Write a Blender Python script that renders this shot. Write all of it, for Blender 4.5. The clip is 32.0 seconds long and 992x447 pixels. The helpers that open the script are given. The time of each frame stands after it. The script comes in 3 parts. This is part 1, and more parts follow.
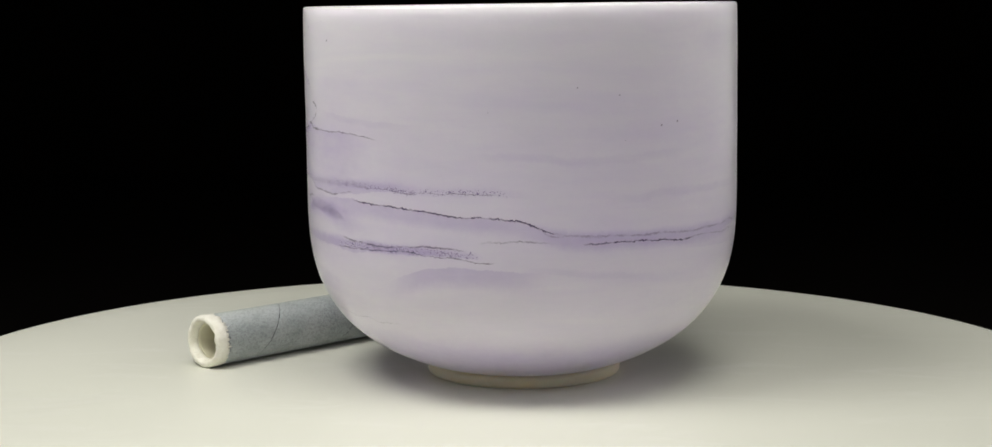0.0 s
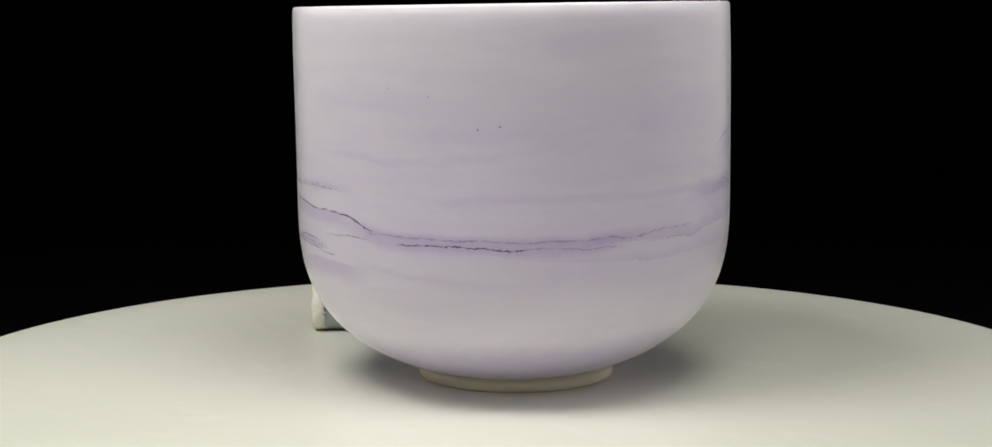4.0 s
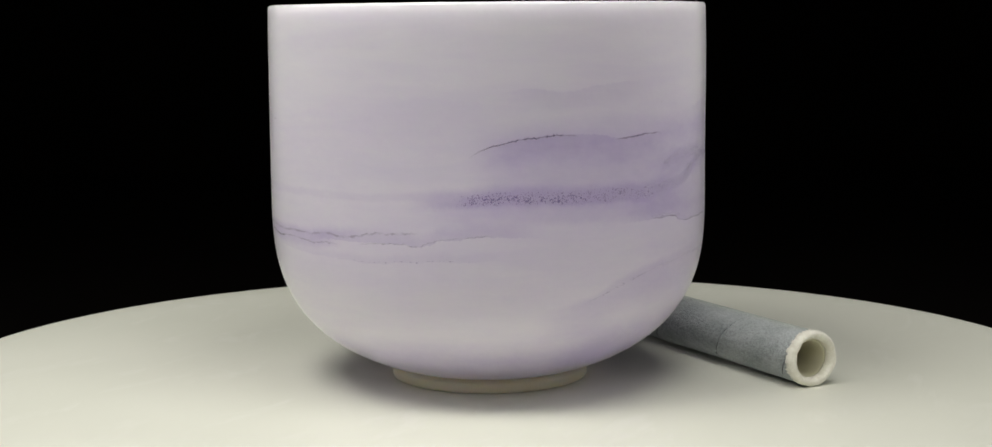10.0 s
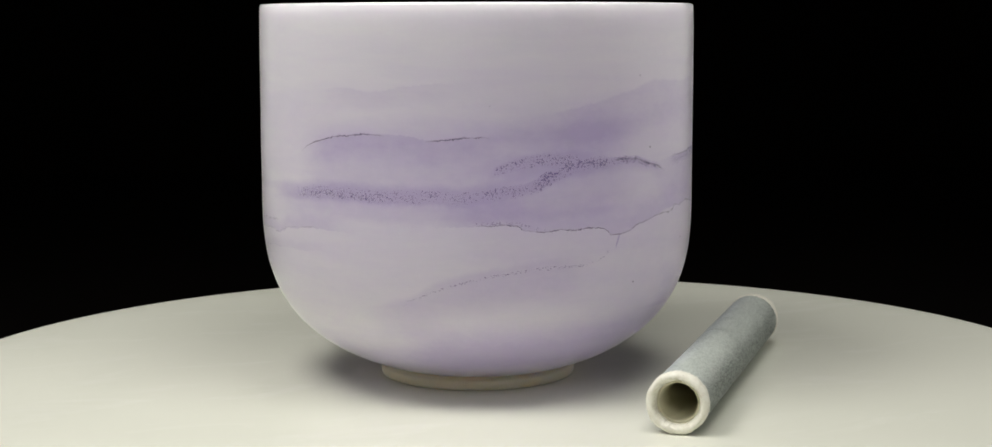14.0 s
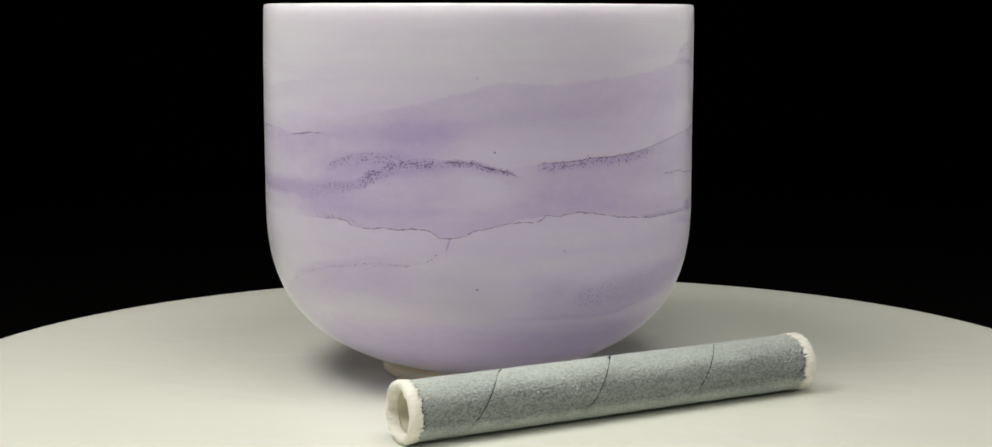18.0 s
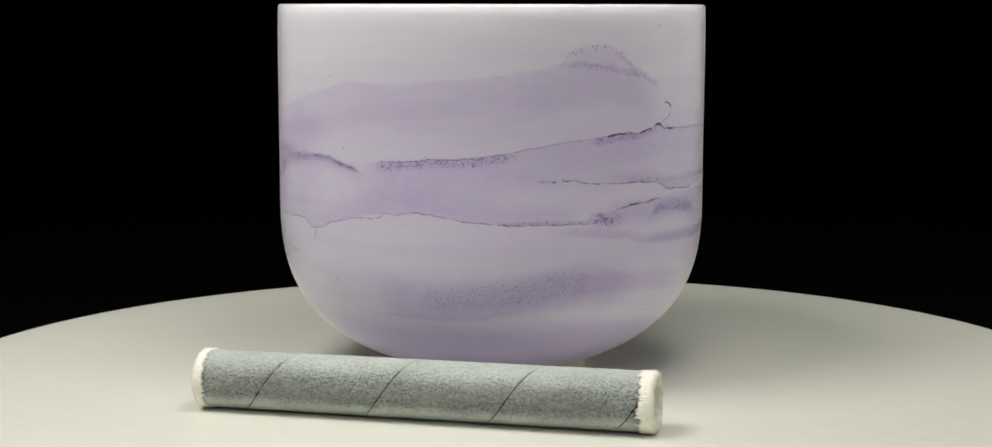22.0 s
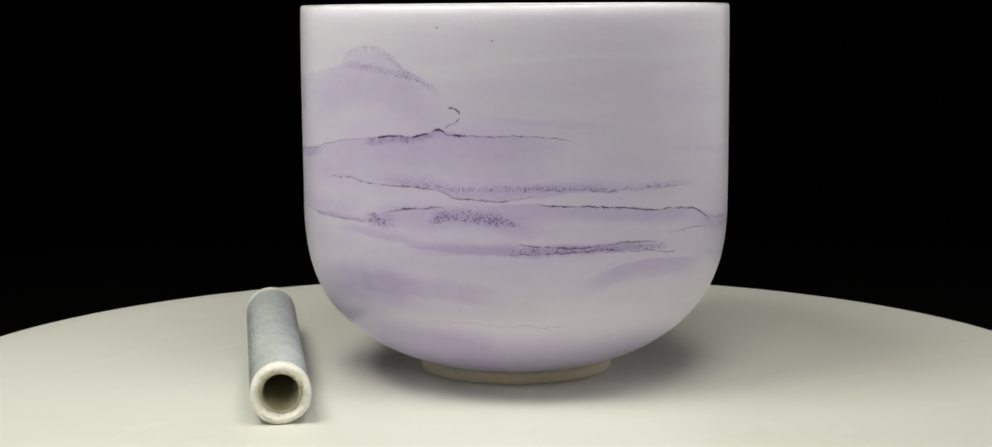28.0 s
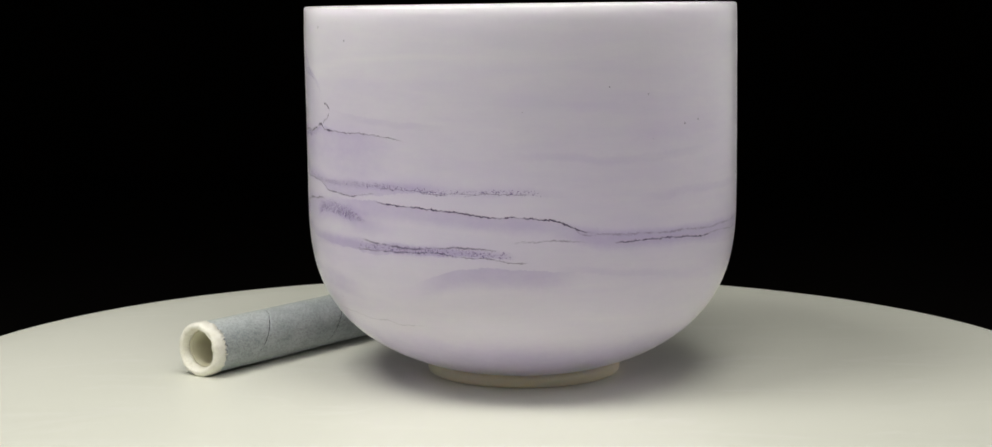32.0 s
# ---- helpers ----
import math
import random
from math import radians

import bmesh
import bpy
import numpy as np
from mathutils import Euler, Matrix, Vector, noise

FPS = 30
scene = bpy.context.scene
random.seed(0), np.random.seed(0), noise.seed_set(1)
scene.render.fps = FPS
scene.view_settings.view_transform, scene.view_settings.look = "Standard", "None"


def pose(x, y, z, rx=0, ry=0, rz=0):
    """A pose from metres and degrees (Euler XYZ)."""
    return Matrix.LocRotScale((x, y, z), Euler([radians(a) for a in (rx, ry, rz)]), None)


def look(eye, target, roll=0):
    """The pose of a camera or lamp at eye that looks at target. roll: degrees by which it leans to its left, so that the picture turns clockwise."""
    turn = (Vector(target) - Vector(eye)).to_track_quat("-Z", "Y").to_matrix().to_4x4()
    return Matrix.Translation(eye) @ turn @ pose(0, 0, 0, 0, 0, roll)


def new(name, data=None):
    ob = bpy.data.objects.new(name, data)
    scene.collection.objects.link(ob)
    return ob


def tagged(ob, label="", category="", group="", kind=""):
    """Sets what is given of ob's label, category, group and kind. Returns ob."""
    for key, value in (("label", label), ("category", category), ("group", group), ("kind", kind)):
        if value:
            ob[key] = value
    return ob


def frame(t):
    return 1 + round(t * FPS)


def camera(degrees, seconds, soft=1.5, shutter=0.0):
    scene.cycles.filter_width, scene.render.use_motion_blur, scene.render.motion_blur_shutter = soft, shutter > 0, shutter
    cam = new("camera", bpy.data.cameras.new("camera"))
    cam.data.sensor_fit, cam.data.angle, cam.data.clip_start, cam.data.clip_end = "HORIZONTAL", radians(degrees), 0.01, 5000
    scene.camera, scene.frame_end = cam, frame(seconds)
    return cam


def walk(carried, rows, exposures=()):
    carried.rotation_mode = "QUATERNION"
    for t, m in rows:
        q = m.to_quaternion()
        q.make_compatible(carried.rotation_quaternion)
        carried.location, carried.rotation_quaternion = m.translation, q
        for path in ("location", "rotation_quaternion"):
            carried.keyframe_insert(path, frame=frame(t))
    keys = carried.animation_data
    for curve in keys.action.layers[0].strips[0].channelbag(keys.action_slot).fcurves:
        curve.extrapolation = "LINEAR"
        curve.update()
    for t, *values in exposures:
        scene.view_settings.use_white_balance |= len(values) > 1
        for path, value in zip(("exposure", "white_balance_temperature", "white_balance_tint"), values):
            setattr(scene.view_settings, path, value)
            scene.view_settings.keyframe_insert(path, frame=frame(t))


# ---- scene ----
# A frosted quartz singing bowl and a wrapped mallet on a slowly turning white turntable, before black cloth.
# World origin: the turntable's axis, at the level of its top.

# ---- camera: on a tripod, it stands still ----
EYE = (0.0, -0.79394, 0.17005)
YAW, PITCH = radians(-0.11245), radians(7.23392)
AIM = (EYE[0] + math.sin(YAW) * math.cos(PITCH), EYE[1] + math.cos(YAW) * math.cos(PITCH), EYE[2] - math.sin(PITCH))
cam = camera(32.525, 32.0)
walk(cam, [(0, look(EYE, AIM, -0.353)), (32, look(EYE, AIM, -0.353))])

TURN = -11.0002          # degrees a second, clockwise from above

# ---- light: two soft boxes over the table, one over the camera, a low strip on either side, all out of view ----
world = bpy.data.worlds.new("dark_studio")
world.use_nodes = True
world.node_tree.nodes["Background"].inputs[0].default_value = (0.004, 0.004, 0.004, 1)
scene.world = world


def softbox(name, eye, target, sx, sy, watts, colour):
    data = bpy.data.lights.new(name, "AREA")
    data.shape, data.size, data.size_y, data.energy, data.color = "RECTANGLE", sx, sy, watts, colour
    ob = new(name, data)
    ob.matrix_world = look(eye, target)
    return ob


softbox("softbox_key", (-0.30, -0.22, 0.65), (-0.05, -0.12, 0), 0.30, 0.30, 3.45, (1.0, 0.97, 0.92))
softbox("softbox_second", (0.13, -0.24, 0.68), (-0.05, -0.14, 0), 0.30, 0.30, 2.1, (1.0, 0.97, 0.92))
softbox("softbox_front", (-0.06, -1.05, 0.80), (0, 0, 0.04), 1.2, 0.6, 3.1, (1.0, 0.97, 0.94))
softbox("strip_left", (-0.62, 0.20, 0.20), (0, 0.12, 0.11), 0.75, 0.34, 0.45, (1.0, 0.98, 0.95))
softbox("strip_right", (0.62, 0.20, 0.20), (0, 0.12, 0.11), 0.75, 0.34, 0.75, (1.0, 0.98, 0.95))


# ---- materials ----
def material(name):
    m = bpy.data.materials.new(name)
    m.use_nodes = True
    return m, m.node_tree, m.node_tree.nodes["Principled BSDF"]


def node(nt, kind, values=None, **attrs):
    n = nt.nodes.new(kind)
    for k, a in attrs.items():
        setattr(n, k, a)
    for k, a in (values or {}).items():
        if isinstance(a, bpy.types.NodeSocket):
            nt.links.new(a, n.inputs[k])
        else:
            n.inputs[k].default_value = a
    return n


def calc(nt, op, a, b=0.0, c=0.0):
    return node(nt, "ShaderNodeMath", {0: a, 1: b, 2: c}, operation=op).outputs[0]


def plain(name, colour, rough, spec=0.5):
    m, nt, p = material(name)
    p.inputs["Base Color"].default_value = (*colour, 1)
    p.inputs["Roughness"].default_value = rough
    p.inputs["Specular IOR Level"].default_value = spec
    return m


def links(nt, a, b):
    nt.links.new(a, b)


def ramp(nt, value, lo, hi, a=0.0, b=1.0, smooth=False):
    n = node(nt, "ShaderNodeMapRange", {0: value, 1: lo, 2: hi, 3: a, 4: b}, interpolation_type="SMOOTHSTEP" if smooth else "LINEAR")
    return n.outputs[0]


def grain(nt, vector, scale, detail=3.0, rough=0.55, distortion=0.0):
    n = node(nt, "ShaderNodeTexNoise", {"Vector": vector, "Scale": scale, "Detail": detail, "Roughness": rough, "Distortion": distortion})
    return n.outputs[0]


def blend(nt, kind, factor, a, b):
    n = nt.nodes.new("ShaderNodeMix")
    n.data_type, n.blend_type = "RGBA", kind
    for socket, value in ((n.inputs[0], factor), (n.inputs[6], a), (n.inputs[7], b)):
        if isinstance(value, bpy.types.NodeSocket):
            nt.links.new(value, socket)
        else:
            socket.default_value = value
    return n.outputs[2]


def stretched(nt, vector, x, y, z):
    return node(nt, "ShaderNodeMapping", {"Vector": vector, "Scale": (x, y, z)}).outputs[0]


def bump(nt, height, distance, strength, normal=None):
    n = node(nt, "ShaderNodeBump", {"Height": height, "Distance": distance, "Strength": strength})
    if normal:
        nt.links.new(normal, n.inputs["Normal"])
    return n.outputs[0]


# -- frosted quartz: a white ground with mineral washes, cracks and grains, laid out by angle and height on the bowl; rim glow and some foot shade are in the colour too --
VEINS = []


def vein(name, up, down, strength, grains, points):
    """One mineral vein: its middle line by (angle in degrees, height in mm), its fade in mm above and below."""
    VEINS.append((name, up, down, strength, grains, points))


vein("crack A", 0.42, 0.44, 1.1, 0.0, [(221.9, 89.5), (230.2, 88.3), (237.9, 87.8), (246.8, 86.4), (254.9, 85), (265.1, 84.1), (270.8, 82.2), (275.3, 78.9), (280.3, 76.9)])
vein("wash below A", 0.4, 8.5, 0.45, 0.1, [(205.7, 88.1), (214.4, 89.1), (221.9, 89.5), (230.2, 88.3), (237.9, 87.8), (246.8, 86.4), (254.9, 85), (265.1, 84.1), (270.8, 82.2), (275.3, 78.9)])
vein("patch left of A", 3.4, 4.0, 0.58, 0.75, [(195, 83), (199.1, 84.4), (203, 85.3), (209.7, 83.9), (216.3, 81.5)])
vein("thin line over patch", 0.3, 0.8, 0.6, 0.2, [(185.9, 86), (190.3, 87), (193.9, 87.6)])
vein("grain left", 3.2, 3.6, 0.7, 0.8, [(175.6, 83.1), (179.9, 81.7), (184.5, 80.2)])
vein("bundle upper", 0.3, 0.9, 0.34, 0.2, [(-89.6, 82.3), (-86.3, 80.3), (-83.3, 77.1), (-76.4, 76.6), (-65.4, 75.8), (-53.5, 75.5), (-43.2, 75.1), (-32.4, 75), (-22.1, 75.7), (-18.4, 75.2), (-8.5, 77.1), (4.2, 78)])
vein("bundle wash", 4.5, 6, 0.5, 0.1, [(-95, 80.6), (-88.5, 79), (-83.4, 76.7), (-76.4, 74.7), (-65.4, 74.3), (-53.5, 74), (-43.2, 73.9), (-32.4, 73.4), (-26.4, 73.3), (-19.1, 73.9), (-13.2, 74.7)])
vein("bundle dark line", 0.4, 0.4, 1.0, 0.0, [(-77, 72.8), (-68.7, 73.2), (-63.6, 72.8), (-61.1, 73.2), (-56.3, 72.4), (-48.5, 71.8), (-46.7, 71.8), (-41.3, 73.2)])
vein("bundle left strand", 0.4, 0.5, 0.45, 0.3, [(-101.8, 74.5), (-95.3, 74.7), (-88.1, 74.8), (-82.2, 72.9)])
vein("bundle lower thread", 0.25, 0.3, 0.4, 0.1, [(-46.2, 71.7), (-41.6, 72.4), (-32.9, 71.5), (-25.4, 71.4), (-18.8, 71.7)])
vein("wash right of bundle", 7, 0.4, 0.36, 0.15, [(-32.9, 71.5), (-19.9, 73.5), (-10.9, 73.6), (-7.1, 73.7), (-2.4, 73.4), (0.5, 73.3), (2.5, 72.3), (7.1, 73.7), (9.1, 75.3), (13.4, 75.6), (15.8, 76.7), (22.8, 76.5), (26.6, 76.5), (35.3, 75.7)])
vein("edge of wash right", 0.25, 0.25, 0.4, 0.0, [(-13.3, 72.2), (-6.7, 73.2), (-0.3, 73.1), (2.4, 72.3), (7.3, 74.7), (12.8, 76.2), (22.2, 76.9)])
vein("faint low wash", 4.5, 0.5, 0.16, 0.1, [(-53.5, 69.5), (-24.3, 65.6), (-17.6, 65.2), (-8.4, 64.7), (3.2, 66.2), (10.3, 66.3), (18.3, 66.9), (28.1, 65.1)])
vein("low dashes", 0.25, 0.3, 0.5, 0.5, [(-22.1, 65.1), (-17.6, 65.2), (-8.4, 65.1), (3.4, 66.1), (11.4, 66.6), (17.5, 66.7)])
vein("arch", 0.3, 0.35, 0.8, 0.0, [(15.5, 108.8), (20.4, 112.9), (25.8, 115.4), (32.2, 116.9), (38.7, 117.5), (43.2, 117.1)])
vein("arch wash", 0.8, 13.0, 0.3, 0.0, [(13.3, 106.3), (15.5, 108.8), (20.4, 112.9), (25.8, 115.4), (32.2, 116.9), (38.7, 117.5), (49, 116.6), (53, 115), (58.4, 116), (64.9, 116.8), (72.8, 115.9)])
vein("arch right", 0.3, 0.45, 0.75, 0.1, [(50.9, 114.6), (53, 115), (58.4, 116), (64.9, 116.8), (68.3, 116.3)])
vein("wide wash", 22, 26, 0.34, 0.0, [(13.8, 100.8), (17.6, 104.7), (34.3, 105.7), (50.9, 106.1), (68.3, 107.5), (85.3, 110.3), (109.1, 110)])
vein("streak above arch", 1.0, 9.0, 0.2, 0.0, [(19.5, 131.3), (21.6, 133.1), (30.1, 135.8), (38.7, 134.6), (49, 137), (66.4, 139.1)])
vein("grain band", 3.0, 3.6, 0.4, 0.75, [(11.5, 91.8), (14.8, 91.8), (21.4, 92.5), (29.9, 92.5), (38.7, 92.5), (49, 92.2), (55.1, 92.6), (60.7, 92), (63.8, 92.7), (70.3, 94.2), (77.6, 96.1), (84, 100.9), (90.9, 105), (100.8, 106)])
vein("grain band soft", 6, 5, 0.42, 0.0, [(-1.5, 89.8), (13.7, 91.8), (29.9, 92.9), (49, 92.2), (55.1, 92.6), (60.7, 92), (63.8, 92.7), (70.6, 94.7), (77.6, 96.1)])
vein("grain band dark core", 1.4, 2.4, 0.5, 0.8, [(15.9, 91.5), (21.4, 92.1), (29.9, 92.2), (36.4, 91.5), (40.9, 92)])
vein("crest", 1.6, 2.6, 0.68, 0.8, [(77.1, 97), (84.1, 102.5), (90.6, 105.3), (98.8, 105.9), (105.6, 106.1), (111.1, 103.8), (116, 101.9), (118.7, 100.3)])
vein("crest line", 0.4, 0.45, 0.85, 0.1, [(98.8, 105.9), (105.6, 106.1), (111.1, 103.8), (116, 101.9), (119.8, 99)])
vein("crest wash", 0.8, 7.0, 0.3, 0.0, [(67.1, 94.8), (77.1, 98), (84.2, 102.9), (90.6, 105.6), (105.6, 106.3), (116, 101.9), (124.2, 98)])
vein("upper strand", 2.6, 3.4, 0.55, 0.6, [(67.2, 100.4), (74.1, 105.8), (81.5, 107.5), (86.8, 107.1), (91.8, 106.5)])
vein("strand veil", 4.0, 9.0, 0.26, 0.0, [(63.3, 102.3), (74.1, 106.4), (86.8, 107.5), (100, 106.9)])
vein("lower crack", 0.3, 0.3, 0.65, 0.0, [(63.2, 80.4), (68.3, 80.6), (70.7, 80.7), (72.9, 80.7), (76.6, 78.2), (83.3, 77.8), (94.3, 77.9), (98.1, 76.3), (99.8, 74.4), (102, 74.3), (107.7, 77.8), (114.7, 80.2), (120.4, 81.5), (122.4, 81.4), (126.3, 83.7), (127.9, 83.3), (133.1, 84.6), (135.8, 84.3), (139.7, 83.2), (147.5, 81.2), (155.4, 80.2), (164.9, 79.9), (178.5, 79.4)])
vein("lower crack head", 1.4, 0.6, 0.6, 0.4, [(62.2, 80.8), (68.3, 81.2), (72.9, 81.3), (77.7, 79.2), (82.8, 78.1)])
vein("lower crack wash", 14, 0.4, 0.32, 0.0, [(50.8, 79.9), (63.3, 80.5), (70.7, 80.7), (72.9, 80.7), (76.6, 78.2), (83.3, 77.8), (94.3, 77.9), (98.1, 76.3), (102, 74.3), (107.7, 77.8), (114.7, 80.2), (126.3, 83.7), (127.9, 83.3), (133.1, 84.6), (139.7, 83.2), (147.5, 81.2), (155.4, 80.2), (164.9, 79.9), (178.5, 78.8)])
vein("lower crack grain", 1.8, 0.5, 0.6, 0.5, [(152, 80.7), (155.4, 80.3), (164.9, 80.1), (171.4, 79.8), (178.5, 80), (185, 79.9)])
vein("blob", 4.2, 4.0, 0.58, 0.75, [(177, 80.6), (179.9, 81), (183.5, 81.2), (188.4, 80.3)])
vein("blob line", 0.3, 0.6, 0.7, 0.2, [(182.3, 84.1), (189.7, 86.5), (196.4, 87.7), (201.6, 88.1)])
vein("blob tail", 1.8, 2.2, 0.85, 0.7, [(195.1, 80), (197.9, 82.6), (202.4, 84.4), (209.2, 83.8), (220, 80)])
vein("blob wash", 6, 8, 0.36, 0.1, [(176.4, 81), (182.3, 83.2), (189.7, 84.5), (196.2, 84.3), (207.7, 85), (218.3, 80.9), (231.1, 80)])
vein("under wash", 5, 0.5, 0.32, 0.1, [(163, 76.1), (178.8, 73.7), (188.6, 71.9), (191.5, 70.4), (202.9, 69.2), (205.2, 69), (216.3, 68), (218.7, 67), (224.8, 67), (227.7, 68.2), (238.7, 68.2), (248.4, 67.8), (258.5, 66.4)])
vein("under grain", 3.6, 0.6, 0.66, 0.5, [(215.2, 68.8), (219.6, 68.6), (227.6, 68.9), (238.7, 69), (248.4, 68.6), (260.3, 67.5)])
vein("under grain top", 0.4, 0.6, 0.6, 0.3, [(215.4, 72.8), (218.9, 72.4), (225.7, 71.1), (231.2, 70.6), (243.4, 71.8), (256.2, 70.6)])
vein("under line", 0.3, 0.35, 0.75, 0.1, [(214.1, 68.2), (223.4, 68.3), (232.3, 68.9), (241.5, 69.3), (243.4, 68.5), (248.9, 67.6), (252.7, 67.4), (257.9, 66), (263.7, 65.7)])
vein("under left soft", 4.0, 3.0, 0.3, 0.2, [(-172.6, 67.1), (-152.5, 70), (-138.3, 69.6), (-126.8, 69.5), (-118.5, 70.2), (-109.8, 71)])
vein("cloud", 14, 11, 0.42, 0.15, [(115.7, 52.1), (122.3, 49.2), (128.3, 46.5), (138.1, 45.1), (148.6, 46.2), (160.7, 48.2), (170, 50.8), (179.5, 51.7), (187.2, 50.9), (195.8, 48.6)])
vein("cloud core", 10, 8, 0.3, 0.75, [(132.8, 46.4), (142.4, 47.1), (152.4, 49), (160.7, 50.9), (168.8, 52.9), (179.4, 53.1)])
vein("cloud edge", 2.5, 0.7, 0.22, 0.0, [(111.9, 38.4), (120.4, 38.2), (128.3, 38.1), (144.6, 37.9), (155.7, 40.3), (165.8, 43.6)])
vein("cloud tail", 7.0, 6.0, 0.36, 0.1, [(170, 51.2), (179.4, 52.7), (195.3, 51.9), (218.3, 47.4)])
vein("big wash edge", 2.2, 25.0, 0.27, 0.0, [(77.6, 123), (84.2, 125.1), (92.1, 128.2), (99.7, 131), (107.5, 134.6), (114.5, 137.6), (116.9, 137.2), (125.3, 137.2), (130.4, 136.7), (136.5, 137.8), (147.3, 139.7), (156.2, 141.5), (163.2, 143.3), (169.5, 146), (171.7, 147.4), (178.4, 150.2), (186.7, 147.2), (195.9, 138.3), (201.8, 132.2)])
vein("big wash lower", 6.0, 6.0, 0.12, 0.0, [(61.7, 118.9), (77.6, 118.3), (100.3, 119.1), (115.4, 124.5), (133.3, 128), (154.6, 129)])
vein("loop top", 1.6, 3.0, 0.45, 0.65, [(167.3, 145.2), (169.5, 147.8), (171.7, 151.6), (178.4, 154.1), (181.9, 153.5), (186.7, 149.5), (190.5, 144.2), (195.8, 140.2), (200.2, 134.2)])
vein("loop row", 1.6, 2.2, 0.5, 0.6, [(168.4, 145.6), (171.7, 146.9), (176.2, 146.5), (183.1, 145), (189.2, 143.3), (193.1, 142.2)])
vein("loop hook", 0.65, 0.65, 0.85, 0.0, [(201.3, 130.5), (202.2, 130), (203.2, 129.4), (203.9, 128.3), (204.4, 126.5)])
vein("loop hook lower", 0.6, 0.6, 0.7, 0.2, [(200.2, 121), (201.1, 122.5), (202.5, 123.2), (203.4, 124.3), (204.2, 126.2)])
vein("main line", 0.35, 0.35, 0.45, 0.1, [(121.7, 105.5), (129.8, 106.3), (138.6, 107.2), (145.2, 107.6), (150.7, 108.5), (156.4, 110.2), (163.4, 112.4), (171.1, 114.6), (178.1, 115.3)])
vein("main dark", 0.55, 0.75, 1.1, 0.0, [(177.2, 115.3), (179.4, 115.6), (184.8, 116.9), (191.4, 117.4), (195.9, 119.2), (199.3, 120.3), (201, 118.5), (207.5, 118.2)])
vein("main tail", 0.3, 0.35, 0.6, 0.0, [(201, 118.5), (207.5, 118.2), (209.8, 118.1), (220.1, 117.7), (228.2, 116.5), (232.4, 115.1)])
vein("main below grain", 0.4, 2.8, 0.75, 0.6, [(176, 114.8), (179.4, 114.8), (185.9, 116), (191.4, 116.9), (195.9, 118.5), (199.8, 119.5)])
vein("main ticks", 0.4, 5.0, 0.6, 0.9, [(121.7, 105.5), (129.8, 106.3), (138.6, 107.2), (145.2, 107.6), (150.7, 108.5), (156.4, 109.7), (159.9, 110.1)])
vein("main wash", 0.6, 26.0, 0.32, 0.0, [(112.9, 102.6), (129.8, 106.3), (145.2, 107.6), (156.4, 110.2), (171.1, 114.6), (177.2, 115.2), (191.4, 117.1), (199.3, 119.5), (207.5, 118.2), (220.8, 117.4), (232.4, 115.1)])
vein("main second", 0.25, 0.5, 0.4, 0.4, [(157.5, 118.8), (163.4, 117.2), (171, 115.6), (178.1, 115.7)])
vein("tail veil", 1.0, 3.0, 0.16, 0.0, [(203.6, 127.8), (212.3, 125.7), (223.8, 123.6), (236.9, 122.6), (247.9, 122.1)])
vein("low pair lower", 0.35, 0.4, 0.65, 0.2, [(162, 99.2), (166.8, 97.9), (170.3, 98.1), (177.1, 96.8), (183.7, 96), (193.7, 96), (199.4, 94.8), (203, 92.3), (207.7, 91.2), (209.7, 91.2), (214.1, 90.8), (216.3, 91.5), (223, 92.8)])
vein("low pair start", 1.2, 0.8, 0.6, 0.5, [(162, 99.2), (166.8, 98.3), (170.3, 98.5), (177.1, 97.2)])
vein("low pair wash", 7, 0.5, 0.34, 0.1, [(177.1, 96.8), (183.7, 96), (193.7, 95.8), (198.6, 94.8), (203.1, 92), (209.7, 91.2), (216.3, 91.5), (223, 92.4), (232.2, 94.1), (245.1, 93.9)])
vein("low pair upper", 1.5, 1.5, 0.85, 0.5, [(185.4, 96.3), (191.6, 97.3), (197.4, 97), (201.8, 95.8), (220.2, 96.3), (224.5, 96.2), (232.4, 95.5), (242, 94.6), (244.5, 95), (249.4, 94.6), (252.5, 95.2), (259.6, 94.8), (265.1, 94.6), (267.2, 93.8)])
vein("low pair upper soft", 3.0, 2.0, 0.2, 0.0, [(197.4, 97), (210.8, 95.9), (223.7, 96.1), (232.3, 95.7), (242, 95), (245.1, 94.8), (254.2, 94.7), (259.6, 94.8), (275.9, 93.2)])
vein("foot line", 0.25, 0.3, 0.3, 0.1, [(191.3, 37.8), (205.5, 37), (213, 36), (221.9, 36.1), (224.6, 35), (232.2, 35.6), (234, 35.6)])
vein("lens", 0.6, 10.0, 0.42, 0.0, [(231, 52.6), (234.5, 55.6), (239, 58.5), (245.8, 62.1), (252.8, 62.9), (265.3, 61.8), (278.1, 61)])
vein("streak high", 2.2, 2.6, 0.13, 0.0, [(-108.1, 108.7), (-90.5, 109.8), (-81.8, 108.2), (-78.3, 107.4), (-65.7, 107.9), (-62.8, 108.1), (-59.8, 108.8), (-46.6, 109.1), (-42.3, 107.9)])
vein("streak middle", 2.4, 2.4, 0.14, 0.0, [(-72.1, 91.1), (-64.5, 90.9), (-50.5, 92.8), (-34.9, 92.1), (-22, 92.4), (-17.5, 92.1), (-2.3, 92.4), (15.1, 92.9)])
vein("streak after line", 2.2, 1.8, 0.15, 0.0, [(-95.2, 64), (-82.5, 61.7), (-71.1, 59.3), (-57.8, 57.7), (-51.1, 57.7)])
